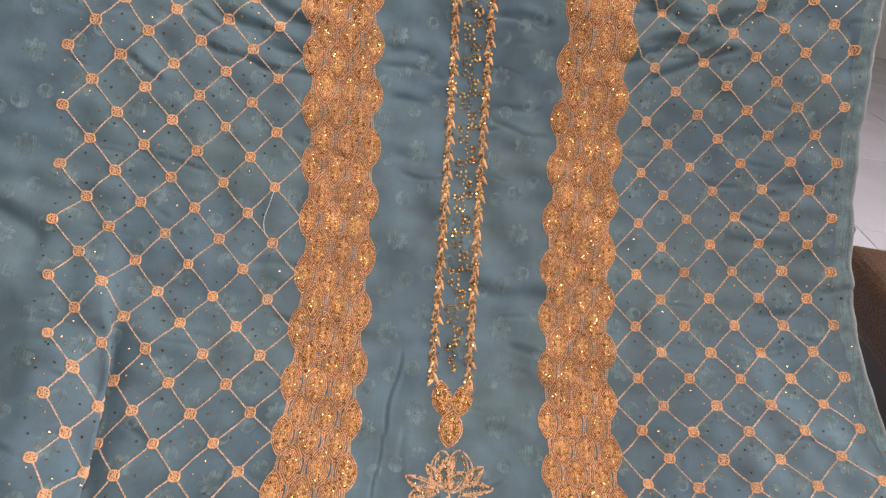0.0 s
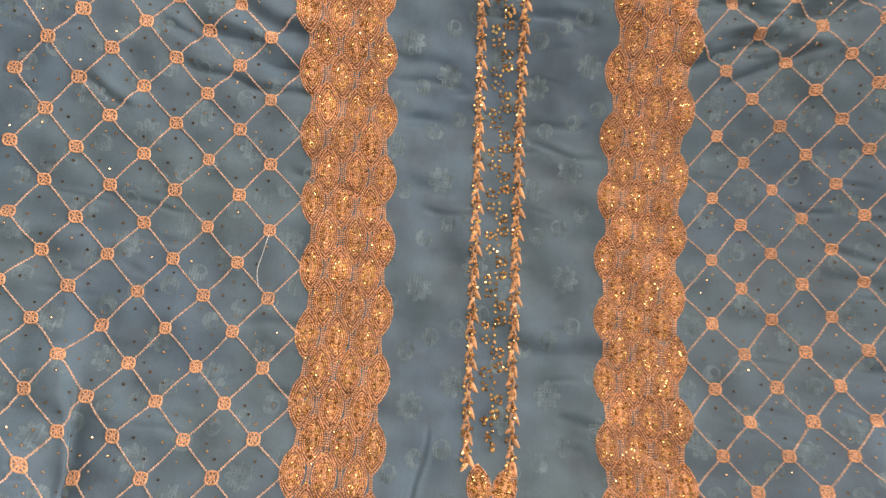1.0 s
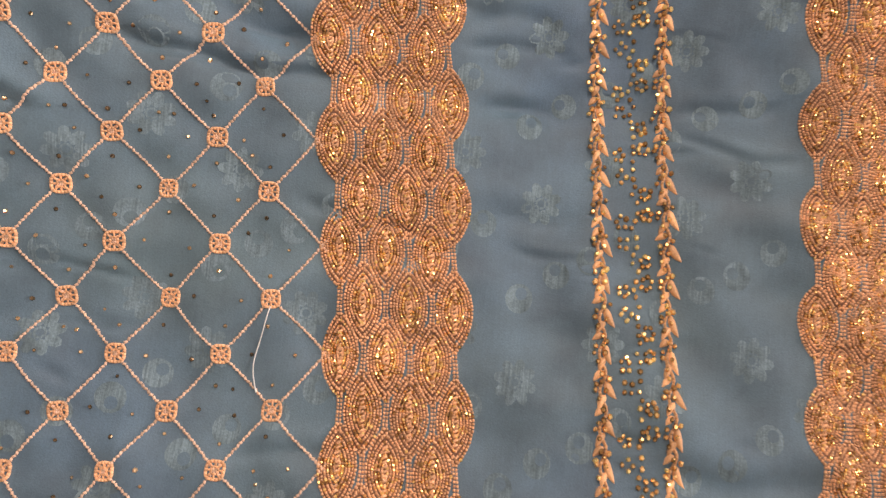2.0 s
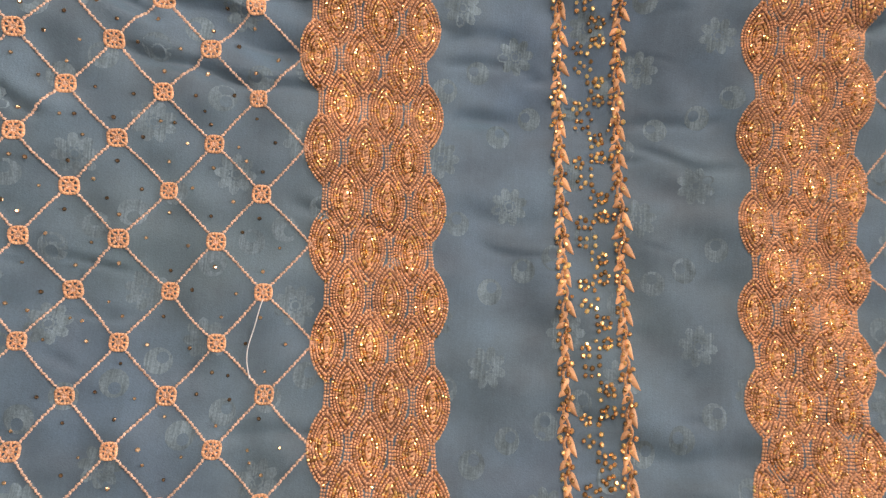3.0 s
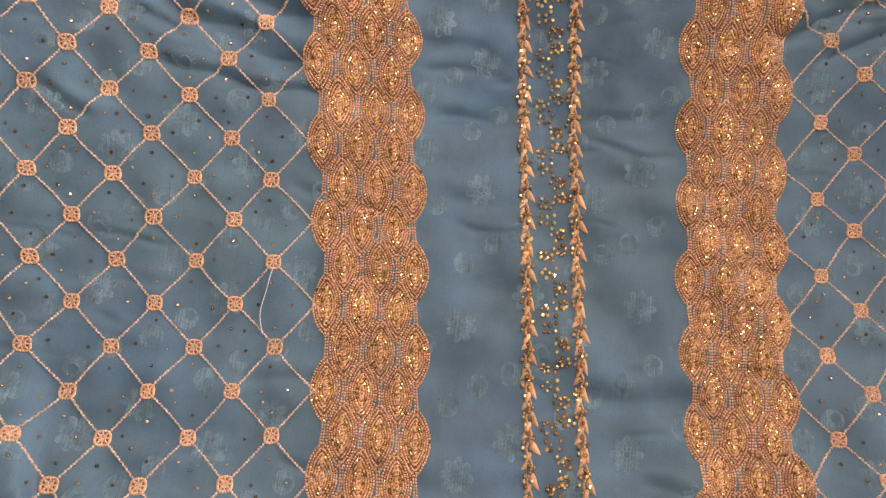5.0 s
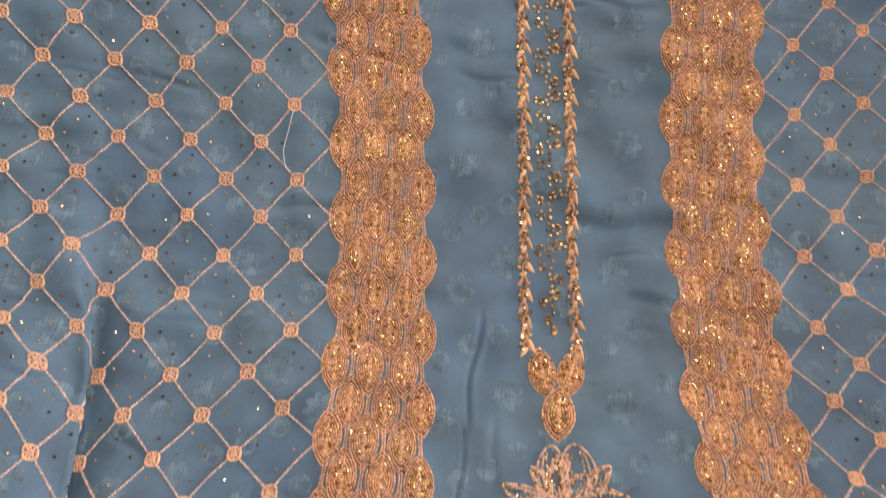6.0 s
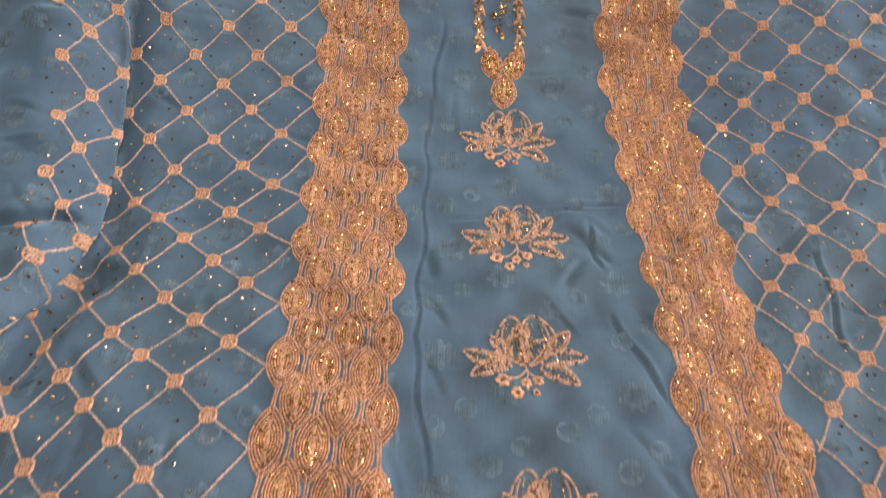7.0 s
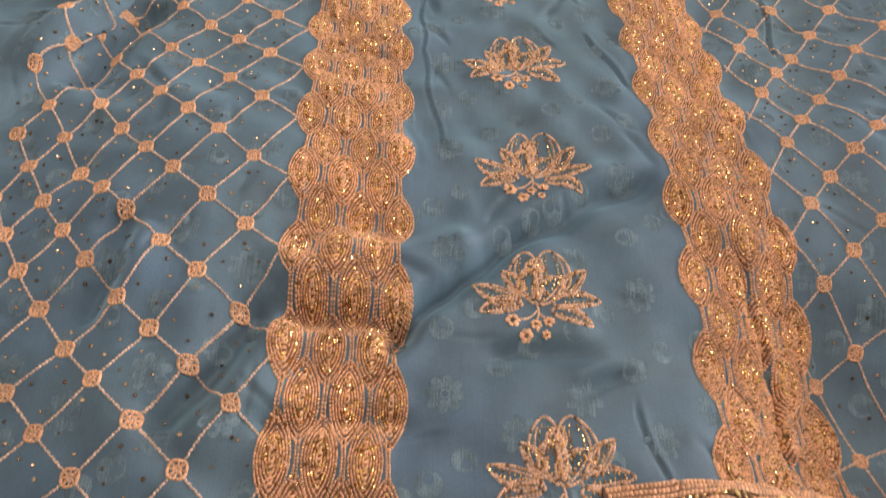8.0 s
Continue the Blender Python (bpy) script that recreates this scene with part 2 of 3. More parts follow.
def pleat(x, s):
    """Where the pleat carries the sheet: across, up, and the angle by which it tilts."""
    run = np.interp(s, PLEAT_S, PLEAT_X) - x
    u, v = np.clip(run / 0.0005, 0, len(PLEAT_RUN) - 1.001), np.clip(np.interp(s, PLEAT_S, PLEAT_TURN), 0, 1) * 39.999
    i, j = u.astype(int), v.astype(int)
    u, v = u - i, v - j
    take = lambda t: t[j, i] * (1 - u) * (1 - v) + t[j, i + 1] * u * (1 - v) + t[j + 1, i] * (1 - u) * v + t[j + 1, i + 1] * u * v  # noqa: E731
    inside = run > 0
    return np.where(inside, x + np.minimum(run, 0.2985) - take(PLEAT_OUT), x), np.where(inside, take(PLEAT_UP), 0), np.where(inside, take(PLEAT_ANGLE), 0)


def lay(points, smooth=False):
    """Places for rows of x, s and height over the sheet (smooth: over its broad form without creases)."""
    x, s, h = np.asarray(points, float).T
    rise, tilt = 0.0, 0.0
    if not smooth:
        x, rise, tilt = pleat(x, s)
    y, z, a = (np.interp(s, ALONG, line) for line in (Y_LINE, Z_LINE, LEAN_ANGLE))
    d = sample(BROAD if smooth else SHAPE, x, s)
    gx, gs = sample(SLOPE_X, x, s), sample(SLOPE_S, x, s)
    if smooth:
        gx, gs = 0 * gx, 0 * gs
    long = np.sqrt(1 + gx * gx + gs * gs)
    up = d + rise + h / long * np.cos(tilt)
    along = -gs * h / long
    return np.stack([x - gx * h / long + h * np.sin(tilt), y + np.cos(a) * along - np.sin(a) * up, z + np.sin(a) * along + np.cos(a) * up], 1)


# ---- mesh helpers ----
def mesh_object(name, places, quads, mats, index=None, parent=None, label="", smooth=True):
    me = bpy.data.meshes.new(name)
    places, quads = np.asarray(places, np.float32), np.asarray(quads, np.int32)
    me.vertices.add(len(places))
    me.vertices.foreach_set("co", places.ravel())
    me.loops.add(quads.size)
    me.loops.foreach_set("vertex_index", quads.ravel())
    me.polygons.add(len(quads))
    me.polygons.foreach_set("loop_start", np.arange(0, quads.size, 4, dtype=np.int32))
    for m in mats:
        me.materials.append(m)
    if index is not None:
        me.polygons.foreach_set("material_index", np.asarray(index, np.int32))
    me.polygons.foreach_set("use_smooth", np.asarray(smooth if np.ndim(smooth) else np.full(len(quads), smooth), bool))
    me.update(calc_edges=True)
    ob = new(name, me)
    ob.parent = parent
    if label:
        tagged(ob, label)
    return ob


class Pile:
    """Gathers small pieces laid in x, s and height over the sheet, to be linked as one mesh."""

    def __init__(self):
        self.points, self.quads, self.index, self.smooth, self.count = [], [], [], [], 0

    def add(self, points, quads, slot, smooth=True):
        self.points.append(points.reshape(-1, 3))
        self.quads.append(quads.reshape(-1, 4) + self.count)
        self.index.append(np.full(quads.size // 4, slot))
        self.smooth.append(np.full(quads.size // 4, smooth))
        self.count += points.size // 3

    def stitches(self, centres, ways, long, wide, high, slot=0, base=0.0):
        """Small rounded stitches, each a bar with a narrower top."""
        c, w = np.asarray(centres, float), np.asarray(ways, float)
        if not len(c):
            return
        w = w / np.maximum(np.hypot(w[:, 0], w[:, 1]), 1e-9)[:, None]
        v = np.stack([-w[:, 1], w[:, 0]], 1)
        corner = np.array([(-1, -1), (1, -1), (1, 1), (-1, 1)])
        p = np.zeros((len(c), 8, 3))
        for k, (a, b) in enumerate(corner):
            p[:, k, :2] = c + w * a * long * 0.5 + v * b * wide * 0.5
            p[:, k + 4, :2] = c + w * a * long * 0.32 + v * b * wide * 0.26
        base = np.reshape(base, (-1, 1))
        p[:, :4, 2], p[:, 4:, 2] = base - 0.0002, base + high
        q = np.array([(4, 5, 6, 7), (0, 1, 5, 4), (1, 2, 6, 5), (2, 3, 7, 6), (3, 0, 4, 7)])
        self.add(p, q[None] + 8 * np.arange(len(c))[:, None, None], slot)

    def beads(self, centres, radius, high, slot=1, base=0.0, long=1.0, turn=0.0):
        """Faceted beads with a flat table on top."""
        c = np.asarray(centres, float)
        if not len(c):
            return
        n = len(c)
        a = np.arange(6) * math.pi / 3 + rng.uniform(0, 1, (n, 1)) * (long == 1.0)
        radius = radius * rng.uniform(0.85, 1.12, (n, 1))
        p = np.zeros((n, 12, 3))
        lean = rng.uniform(-0.5, 0.5, (n, 2))
        for k, (r, h) in enumerate(((1.0, 0.45), (0.55, 1.0))):
            u, v = np.cos(a) * radius * r, np.sin(a) * radius * r * long
            p[:, 6 * k:6 * k + 6, 0] = c[:, :1] + u * math.cos(turn) - v * math.sin(turn)
            p[:, 6 * k:6 * k + 6, 1] = c[:, 1:2] + u * math.sin(turn) + v * math.cos(turn)
            p[:, 6 * k:6 * k + 6, 2] = np.reshape(base, (-1, 1)) + high * h + lean[:, :1] * u + lean[:, 1:] * v
        q = [(k, (k + 1) % 6, 6 + (k + 1) % 6, 6 + k) for k in range(6)] + [(6, 7, 8, 9), (6, 9, 10, 11)]
        self.add(p, np.array(q)[None] + 12 * np.arange(n)[:, None, None], slot, False)

    def fan(self, ring, slot, high, drop=0.0004):
        """A thin flat plate with a closed outline (an even number of points)."""
        ring = np.asarray(ring, float)
        n = len(ring)
        p = np.zeros((2 * n, 3))
        p[:n, :2], p[n:, :2] = ring, ring.mean(0) + (ring - ring.mean(0)) * 0.93
        p[:n, 2], p[n:, 2] = -drop, high
        q = [(k, (k + 1) % n, n + (k + 1) % n, n + k) for k in range(n)]
        q += [(n + k, n + k + 1, 2 * n - 2 - k, 2 * n - 1 - k) for k in range(n // 2 - 1)]
        self.add(p, np.array(q), slot, drop > 0)

    def pad(self, ring, slot, high):
        """A closed pad in rings that follow the sheet's folds."""
        ring = np.asarray(ring, float)
        n, steps = len(ring), (1.0, 0.97, 0.72, 0.48, 0.24, 0.02)
        p = np.zeros((len(steps), n, 3))
        for k, f in enumerate(steps):
            p[k, :, :2], p[k, :, 2] = ring.mean(0) + (ring - ring.mean(0)) * f, high if k else -0.0004
        i, k = np.arange(n), np.arange(len(steps) - 1)[:, None] * n
        self.add(p, np.stack([k + i, k + (i + 1) % n, k + n + (i + 1) % n, k + n + i], -1), slot)

    def link(self, name, mats, parent, label=""):
        return mesh_object(name, lay(np.concatenate(self.points)), np.concatenate(self.quads), mats,
                           np.concatenate(self.index), parent, label, np.concatenate(self.smooth))


def even(line, gap, closed=False):
    """Points at even gaps along a line, and the line's way at each."""
    line = np.asarray(line, float)
    if closed:
        line = np.vstack([line, line[:1]])
    d = np.concatenate([[0], np.cumsum(np.hypot(*np.diff(line, axis=0).T))])
    n = max(int(round(d[-1] / gap)), 2)
    at = (np.arange(n) + 0.5) * d[-1] / n
    here = np.stack([np.interp(at, d, line[:, k]) for k in (0, 1)], 1)
    ahead = np.stack([np.interp(np.minimum(at + 1e-4, d[-1]), d, line[:, k]) - np.interp(at - 1e-4, d, line[:, k]) for k in (0, 1)], 1)
    return here, ahead


# ---- the lie of the embroidery on the sheet ----
LEFT_X = [-0.2992, 0.081, -0.0057, -0.0614, 0.0441, -0.008, -0.1324, -0.0184, -0.0058, 0.0452, -0.0202, 0.0031, 0.0028, 0.0174, -0.0112]
LEFT_S = [0.8769, -0.5664, -0.0022, 0.0607, -0.0557, 0.0126, -0.012, -0.017, -0.0484, 0.0076, 0.0128, 0.0004, 0.0013, 0.0321, -0.0173]
RIGHT_X = [0.2059, 0.0281, -0.0226, 0.0109, 0.0356, -0.0215, 0.131, -0.0408, -0.0366, 0.056, -0.0124, -0.004, 0.0276, 0.0346, -0.0315]
RIGHT_S = [0.8442, -0.5364, 0.0201, -0.0275, 0.0145, -0.0054, 0.026, -0.0699, -0.0276, 0.114, -0.0522, -0.0034, 0.0289, 0.0276, -0.0544]

# where the cloth is pulled out of the even net: column, row, metres across and along
LEFT_PULL = [
    (4, 6.0, 0.005, -0.0132), (2, 9.0, -0.0054, 0.0093), (5, 10.5, 0.0014, -0.0139), (1, 5.5, 0.0026, -0.0075),
    (4, 8.0, -0.0098, 0.0063), (1, 9.5, -0.001, 0.0084), (0, 6.0, 0.003, -0.0081), (3, 11.5, -0.0067, 0.0072),
    (3, 12.5, 0.0047, -0.0062), (2, 6.0, 0.0023, -0.0028), (0, 11.0, 0.002, -0.0067), (4, 13.0, 0.0024, -0.0041),
    (3, 5.5, -0.0001, -0.0023),
]
RIGHT_PULL = [
    (2, 8.0, -0.0059, -0.0124), (4, 7.0, -0.0085, -0.0058), (0, 7.0, -0.0036, -0.007), (0, 6.0, -0.0056, -0.0068),
    (4, 8.0, -0.0076, 0.0043), (3, 5.5, 0.0009, -0.0092), (3, 7.5, 0.001, -0.0035), (0, 5.0, 0.0044, 0.0061),
    (1, 6.5, -0.0018, -0.0035),
]


def net(side, c, r):
    """Where column c and row r of the diamond net lie."""
    pull = np.zeros(np.shape(c) + (2,))
    for at, row, dx, ds in LEFT_PULL if side < 0 else RIGHT_PULL:
        near = np.exp(-((np.asarray(c, float) - at) ** 2) / 1.6 - (np.asarray(r, float) - row) ** 2 / 0.4)
        pull = pull + near[..., None] * (dx, ds)
    c, r = np.asarray(c, float) / 4, np.asarray(r, float) / 8
    terms = [c**i * r**j for i in range(3) for j in range(6) if i + j <= 5]
    kx, ks = (LEFT_X, LEFT_S) if side < 0 else (RIGHT_X, RIGHT_S)
    return np.stack([sum(k * t for k, t in zip(kx, terms)), sum(k * t for k, t in zip(ks, terms))], -1) + pull


BORDER = {
    (-1, "outer"): [0.0235, -0.0658, -0.0122, -0.0232, -0.2072], (-1, "inner"): [0.0261, -0.0351, -0.064, -0.0055, -0.0983],
    (1, "outer"): [0.0646, -0.1953, 0.2031, -0.1452, 0.2398], (1, "inner"): [0.0504, -0.0739, -0.0097, -0.0282, 0.1205],
}


def right_edge(s):
    t = np.clip(s, 0.68, 1.26)
    return np.polyval([-0.1327, 0.5383, -0.7465, 0.8084], t) + 0.242 * np.maximum(0.68 - s, 0) + 0.1 * np.maximum(s - 1.26, 0)


def left_edge(s):
    return -0.665 + 0.012 * np.sin(s * 7) + 0.10 * np.clip(0.75 - s, 0, 1)


ROWS_OF = {-1: range(-5, 17), 1: range(-7, 15)}

# ---- floor, walls, ceiling, window ----
def box(bm, x0, x1, y0, y1, z0, z1, soft=0.0):
    made = bmesh.ops.create_cube(bm, size=1)["verts"]
    bmesh.ops.scale(bm, vec=(x1 - x0, y1 - y0, z1 - z0), verts=made)
    bmesh.ops.translate(bm, vec=((x0 + x1) / 2, (y0 + y1) / 2, (z0 + z1) / 2), verts=made)
    if soft:
        edges = list({e for v in made for e in v.link_edges})
        bmesh.ops.bevel(bm, geom=edges, offset=soft, segments=4, profile=0.5, affect="EDGES")


def part(name, bm, mat, parent=None, label=""):
    me = bpy.data.meshes.new(name)
    bm.to_mesh(me)
    bm.free()
    me.materials.append(mat)
    ob = new(name, me)
    ob.parent = parent
    if label:
        tagged(ob, label)
    return ob


def block(name, mat, *size, soft=0.0, parent=None, label=""):
    bm = bmesh.new()
    box(bm, *size, soft=soft)
    return part(name, bm, mat, parent, label)


X0, X1, Y0, Y1, HIGH = -2.6, 4.4, -2.4, 7.2, 2.8
floor = tagged(block("floor", grout_m, X0, X1, Y0, Y1, -0.12, -0.004), "dark grout bed under glazed floor tiles", "floor", kind="structure")
tagged(block("ceiling", wall_m, X0, X1, Y0, Y1, HIGH, HIGH + 0.1), "plain off-white plaster ceiling", "ceiling", kind="structure")
tagged(block("wall_north", wall_m, X0, X1, Y1, Y1 + 0.15, 0, HIGH), "plain off-white plaster wall", "wall", kind="structure")
tagged(block("wall_south", wall_m, X0, X1, Y0 - 0.15, Y0, 0, HIGH), "plain off-white plaster wall", "wall", kind="structure")
tagged(block("wall_west", wall_m, X0 - 0.15, X0, Y0, Y1, 0, HIGH), "plain off-white plaster wall", "wall", kind="structure")
bm = bmesh.new()
WY0, WY1, WZ0, WZ1 = -0.1, 1.9, 0.95, 2.45
for size in ((Y0, WY0, 0, HIGH), (WY1, Y1, 0, HIGH), (WY0, WY1, 0, WZ0), (WY0, WY1, WZ1, HIGH)):
    box(bm, X1, X1 + 0.15, size[0], size[1], size[2], size[3])
tagged(part("wall_east", bm, wall_m), "plain off-white plaster wall with a window opening", "wall", kind="structure")
window = tagged(new("window_1"), "open window with a painted wooden frame", "window", kind="structure")
for size in ((WY0, WY0 + 0.05, WZ0, WZ1), (WY1 - 0.05, WY1, WZ0, WZ1), (WY0 + 0.05, WY1 - 0.05, WZ0, WZ0 + 0.05), (WY0 + 0.05, WY1 - 0.05, WZ1 - 0.05, WZ1)):
    block("window_frame", frame_m, X1 + 0.07, X1 + 0.12, size[0], size[1], size[2], size[3], parent=window)

# ---- sofa under the sheet ----
sofa = tagged(new("sofa"), "brown upholstered sofa covered by the spread fabric", "sofa")


def cushion(name, s0, s1, thick):
    xs, ss = np.linspace(0, 1, 41), np.linspace(s0, s1, 31)
    gx, gs = np.meshgrid(xs, ss, indexing="ij")
    end = np.minimum(right_edge(gs) - 0.03, 0.52)
    gx = -0.60 + (end + 0.60) * gx
    edge = np.minimum(np.minimum(gx + 0.60, end - gx), np.minimum(gs - s0, s1 - gs))
    sag = 0.03 + 0.05 * np.clip(1 - edge / 0.06, 0, 1) ** 2
    top = lay(np.stack([gx.ravel(), gs.ravel(), -sag.ravel()], 1), True)
    low = lay(np.stack([gx.ravel(), gs.ravel(), np.full(gx.size, -0.03 - thick)], 1), True)
    k = np.arange(41 * 31).reshape(41, 31)
    face = np.stack([k[:-1, :-1], k[1:, :-1], k[1:, 1:], k[:-1, 1:]], -1).reshape(-1, 4)
    rim = np.concatenate([k[:, 0], k[-1, 1:], k[-2::-1, -1], k[0, -2:0:-1]])
    side = np.stack([rim, rim + k.size, np.roll(rim, -1) + k.size, np.roll(rim, -1)], 1)
    return mesh_object(name, np.vstack([top, low]), np.vstack([face, face[:, ::-1] + k.size, side]), [sofa_m], parent=sofa)


cushion("seat_cushion", -0.36, 0.62, 0.12)
cushion("back_cushion", 0.63, 1.42, 0.14)
block("base", sofa_m, -0.60, 0.46, -0.44, 0.62, 0.09, 0.27, soft=0.02, parent=sofa)
block("back_frame", dark_m, -0.58, 0.38, 0.82, 0.90, 0.09, 0.62, soft=0.02, parent=sofa)
for x in (-0.54, 0.36):
    for y in (-0.38, 0.84):
        block("leg", dark_m, x - 0.03, x + 0.03, y - 0.03, y + 0.03, 0.0, 0.095, soft=0.008, parent=sofa)

# ---- a stool beside the sofa ----
stool = tagged(new("padded_stool"), "brown glittery upholstered stool beside the sofa", "stool")
block("padded_top", sofa_m, 0.72, 1.26, 0.55, 1.15, 0.48, 0.60, soft=0.035, parent=stool)
block("stool_base", dark_m, 0.75, 1.23, 0.58, 1.12, 0.05, 0.485, soft=0.01, parent=stool)
for x in (0.79, 1.19):
    for y in (0.62, 1.08):
        block("foot", dark_m, x - 0.025, x + 0.025, y - 0.025, y + 0.025, 0.0, 0.055, parent=stool)

# ---- the embroidered fabric ----
fabric = tagged(new("embroidered_fabric"), "blue silk fabric with peach and gold embroidery over a sofa", "fabric")
NX, NS = 660, 920
across, along = np.linspace(0, 1, NX), np.linspace(-0.36, 1.46, NS)
gs = np.broadcast_to(along, (NX, NS))
gx = left_edge(gs) + (right_edge(gs) - left_edge(gs)) * across[:, None]
flat = np.stack([gx.ravel(), gs.ravel(), np.zeros(NX * NS)], 1)
k = np.arange(NX * NS).reshape(NX, NS)
face = np.stack([k[:-1, :-1], k[1:, :-1], k[1:, 1:], k[:-1, 1:]], -1).reshape(-1, 4)
rim = np.concatenate([k[:, 0], k[-1, 1:], k[-2::-1, -1], k[0, -2:0:-1]])
under = flat[rim] - (0, 0, 0.0015)
low = k.size + np.arange(len(rim))
side = np.stack([rim, low, np.roll(low, -1), np.roll(rim, -1)], 1)
mesh_object("cloth", np.vstack([lay(flat), lay(under)]), np.vstack([face, side]), [cloth_m], parent=fabric,
            label="crinkled blue-grey silk with woven flowers")

# a denser woven band inside the right edge
s = np.arange(-0.35, 1.45, 0.003)
gx, gs = np.meshgrid(np.linspace(0.003, 0.021, 8), s, indexing="ij")
band = np.stack([(right_edge(gs) - gx).ravel(), gs.ravel(), np.full(gx.size, 0.0005)], 1)
k = np.arange(gx.size).reshape(gx.shape)
face = np.stack([k[:-1, :-1], k[:-1, 1:], k[1:, 1:], k[1:, :-1]], -1).reshape(-1, 4)
mesh_object("selvedge_band", lay(band), face, [motif_m], parent=fabric, label="paler woven band along the selvedge")

# selvedges: a pale ribbed strip along each edge
for edge, sign in ((right_edge, -1), (left_edge, 1)):
    strip = Pile()
    s = np.arange(-0.35, 1.45, 0.0022)
    line = np.stack([edge(s) + sign * 0.0016, s], 1)
    strip.stitches(line, np.tile([1.0, 0.15], (len(s), 1)), 0.0052, 0.0024, 0.0012)
    strip.link("selvedge", [edge_m], fabric, "pale grey frayed selvedge")


# woven tone-on-tone motifs
def daisy(pile, x, s, r, turn):
    for k in range(8):
        a = turn + k * math.pi / 4
        t = np.linspace(0, 2 * math.pi, 8, endpoint=False)
        u, v = r * (0.63 + 0.37 * np.cos(t)), r * 0.25 * np.sin(t)
        pile.fan(np.stack([x + u * math.cos(a) - v * math.sin(a), s + u * math.sin(a) + v * math.cos(a)], 1), 0, 0.00022, -0.00022)
    ring(pile, x, s, r * 0.26, r * 0.16, 0, 0)


def ring(pile, x, s, r, hole, turn, off):
    t = np.linspace(0, 2 * math.pi, 14, endpoint=False)
    a = np.stack([x + r * np.cos(t), s + r * np.sin(t)], 1)
    b = np.stack([x + off * math.cos(turn) + hole * np.cos(t), s + off * math.sin(turn) + hole * np.sin(t)], 1)
    p = np.zeros((28, 3))
    p[:14, :2], p[14:, :2], p[:, 2] = a, b, 0.00025
    i = np.arange(14)
    pile.add(p, np.stack([i, (i + 1) % 14, 14 + (i + 1) % 14, 14 + i], 1), 0)


motifs = Pile()
for i in range(-13, 11):
    for j in range(-6, 26):
        x, s = i * 0.052 - 0.02, j * 0.060 + (i % 2) * 0.030
        x += 0.004 * math.sin(3.1 * i + 1.7 * j)
        if not left_edge(s) + 0.02 < x < right_edge(s) - 0.02 or s < -0.33 or s > 1.43:
            continue
        if j % 2 == 0:
            daisy(motifs, x, s, 0.0155, 0.3 * i + 0.7 * j)
        else:
            ring(motifs, x - 0.008, s - 0.006, 0.0100, 0.0042, 2.2 + 0.5 * i, 0.0035)
            ring(motifs, x + 0.017, s + 0.012, 0.0095, 0.0040, 0.6 + 0.5 * j, 0.0035)
tagged(motifs.link("damask_weave", [motif_m], fabric, "tone-on-tone woven daisies and rings"), kind="stuff")


# ---- the diamond net: rosettes, chain-stitch lines and beads ----
def rosette(x, s, a, size):
    """A square openwork rosette of thread."""
    pile = Pile()
    t = np.linspace(0, 2 * math.pi, 40, endpoint=False)
    turn = np.array([[math.cos(a), -math.sin(a)], [math.sin(a), math.cos(a)]])
    place = lambda u: np.asarray(u) @ turn.T + (x, s)  # noqa: E731
    r = size * (1 + 0.06 * np.cos(4 * t))
    outer = np.stack([r * np.cos(t + math.pi / 4), r * np.sin(t + math.pi / 4)], 1)
    for scale, wide in ((0.90, 0.0022), (0.34, 0.0017)):
        c, w = even(place(outer * scale), 0.0021, True)
        pile.stitches(c, w, 0.0025, wide, 0.0018)
    spoke = np.arange(8) * math.pi / 4
    c = np.stack([np.cos(spoke), np.sin(spoke)], 1)
    pile.stitches(place(c * size * 0.62), c @ turn.T, size * 0.50, 0.0015, 0.0015)
    return pile.link("rosette", [thread_m], fabric)


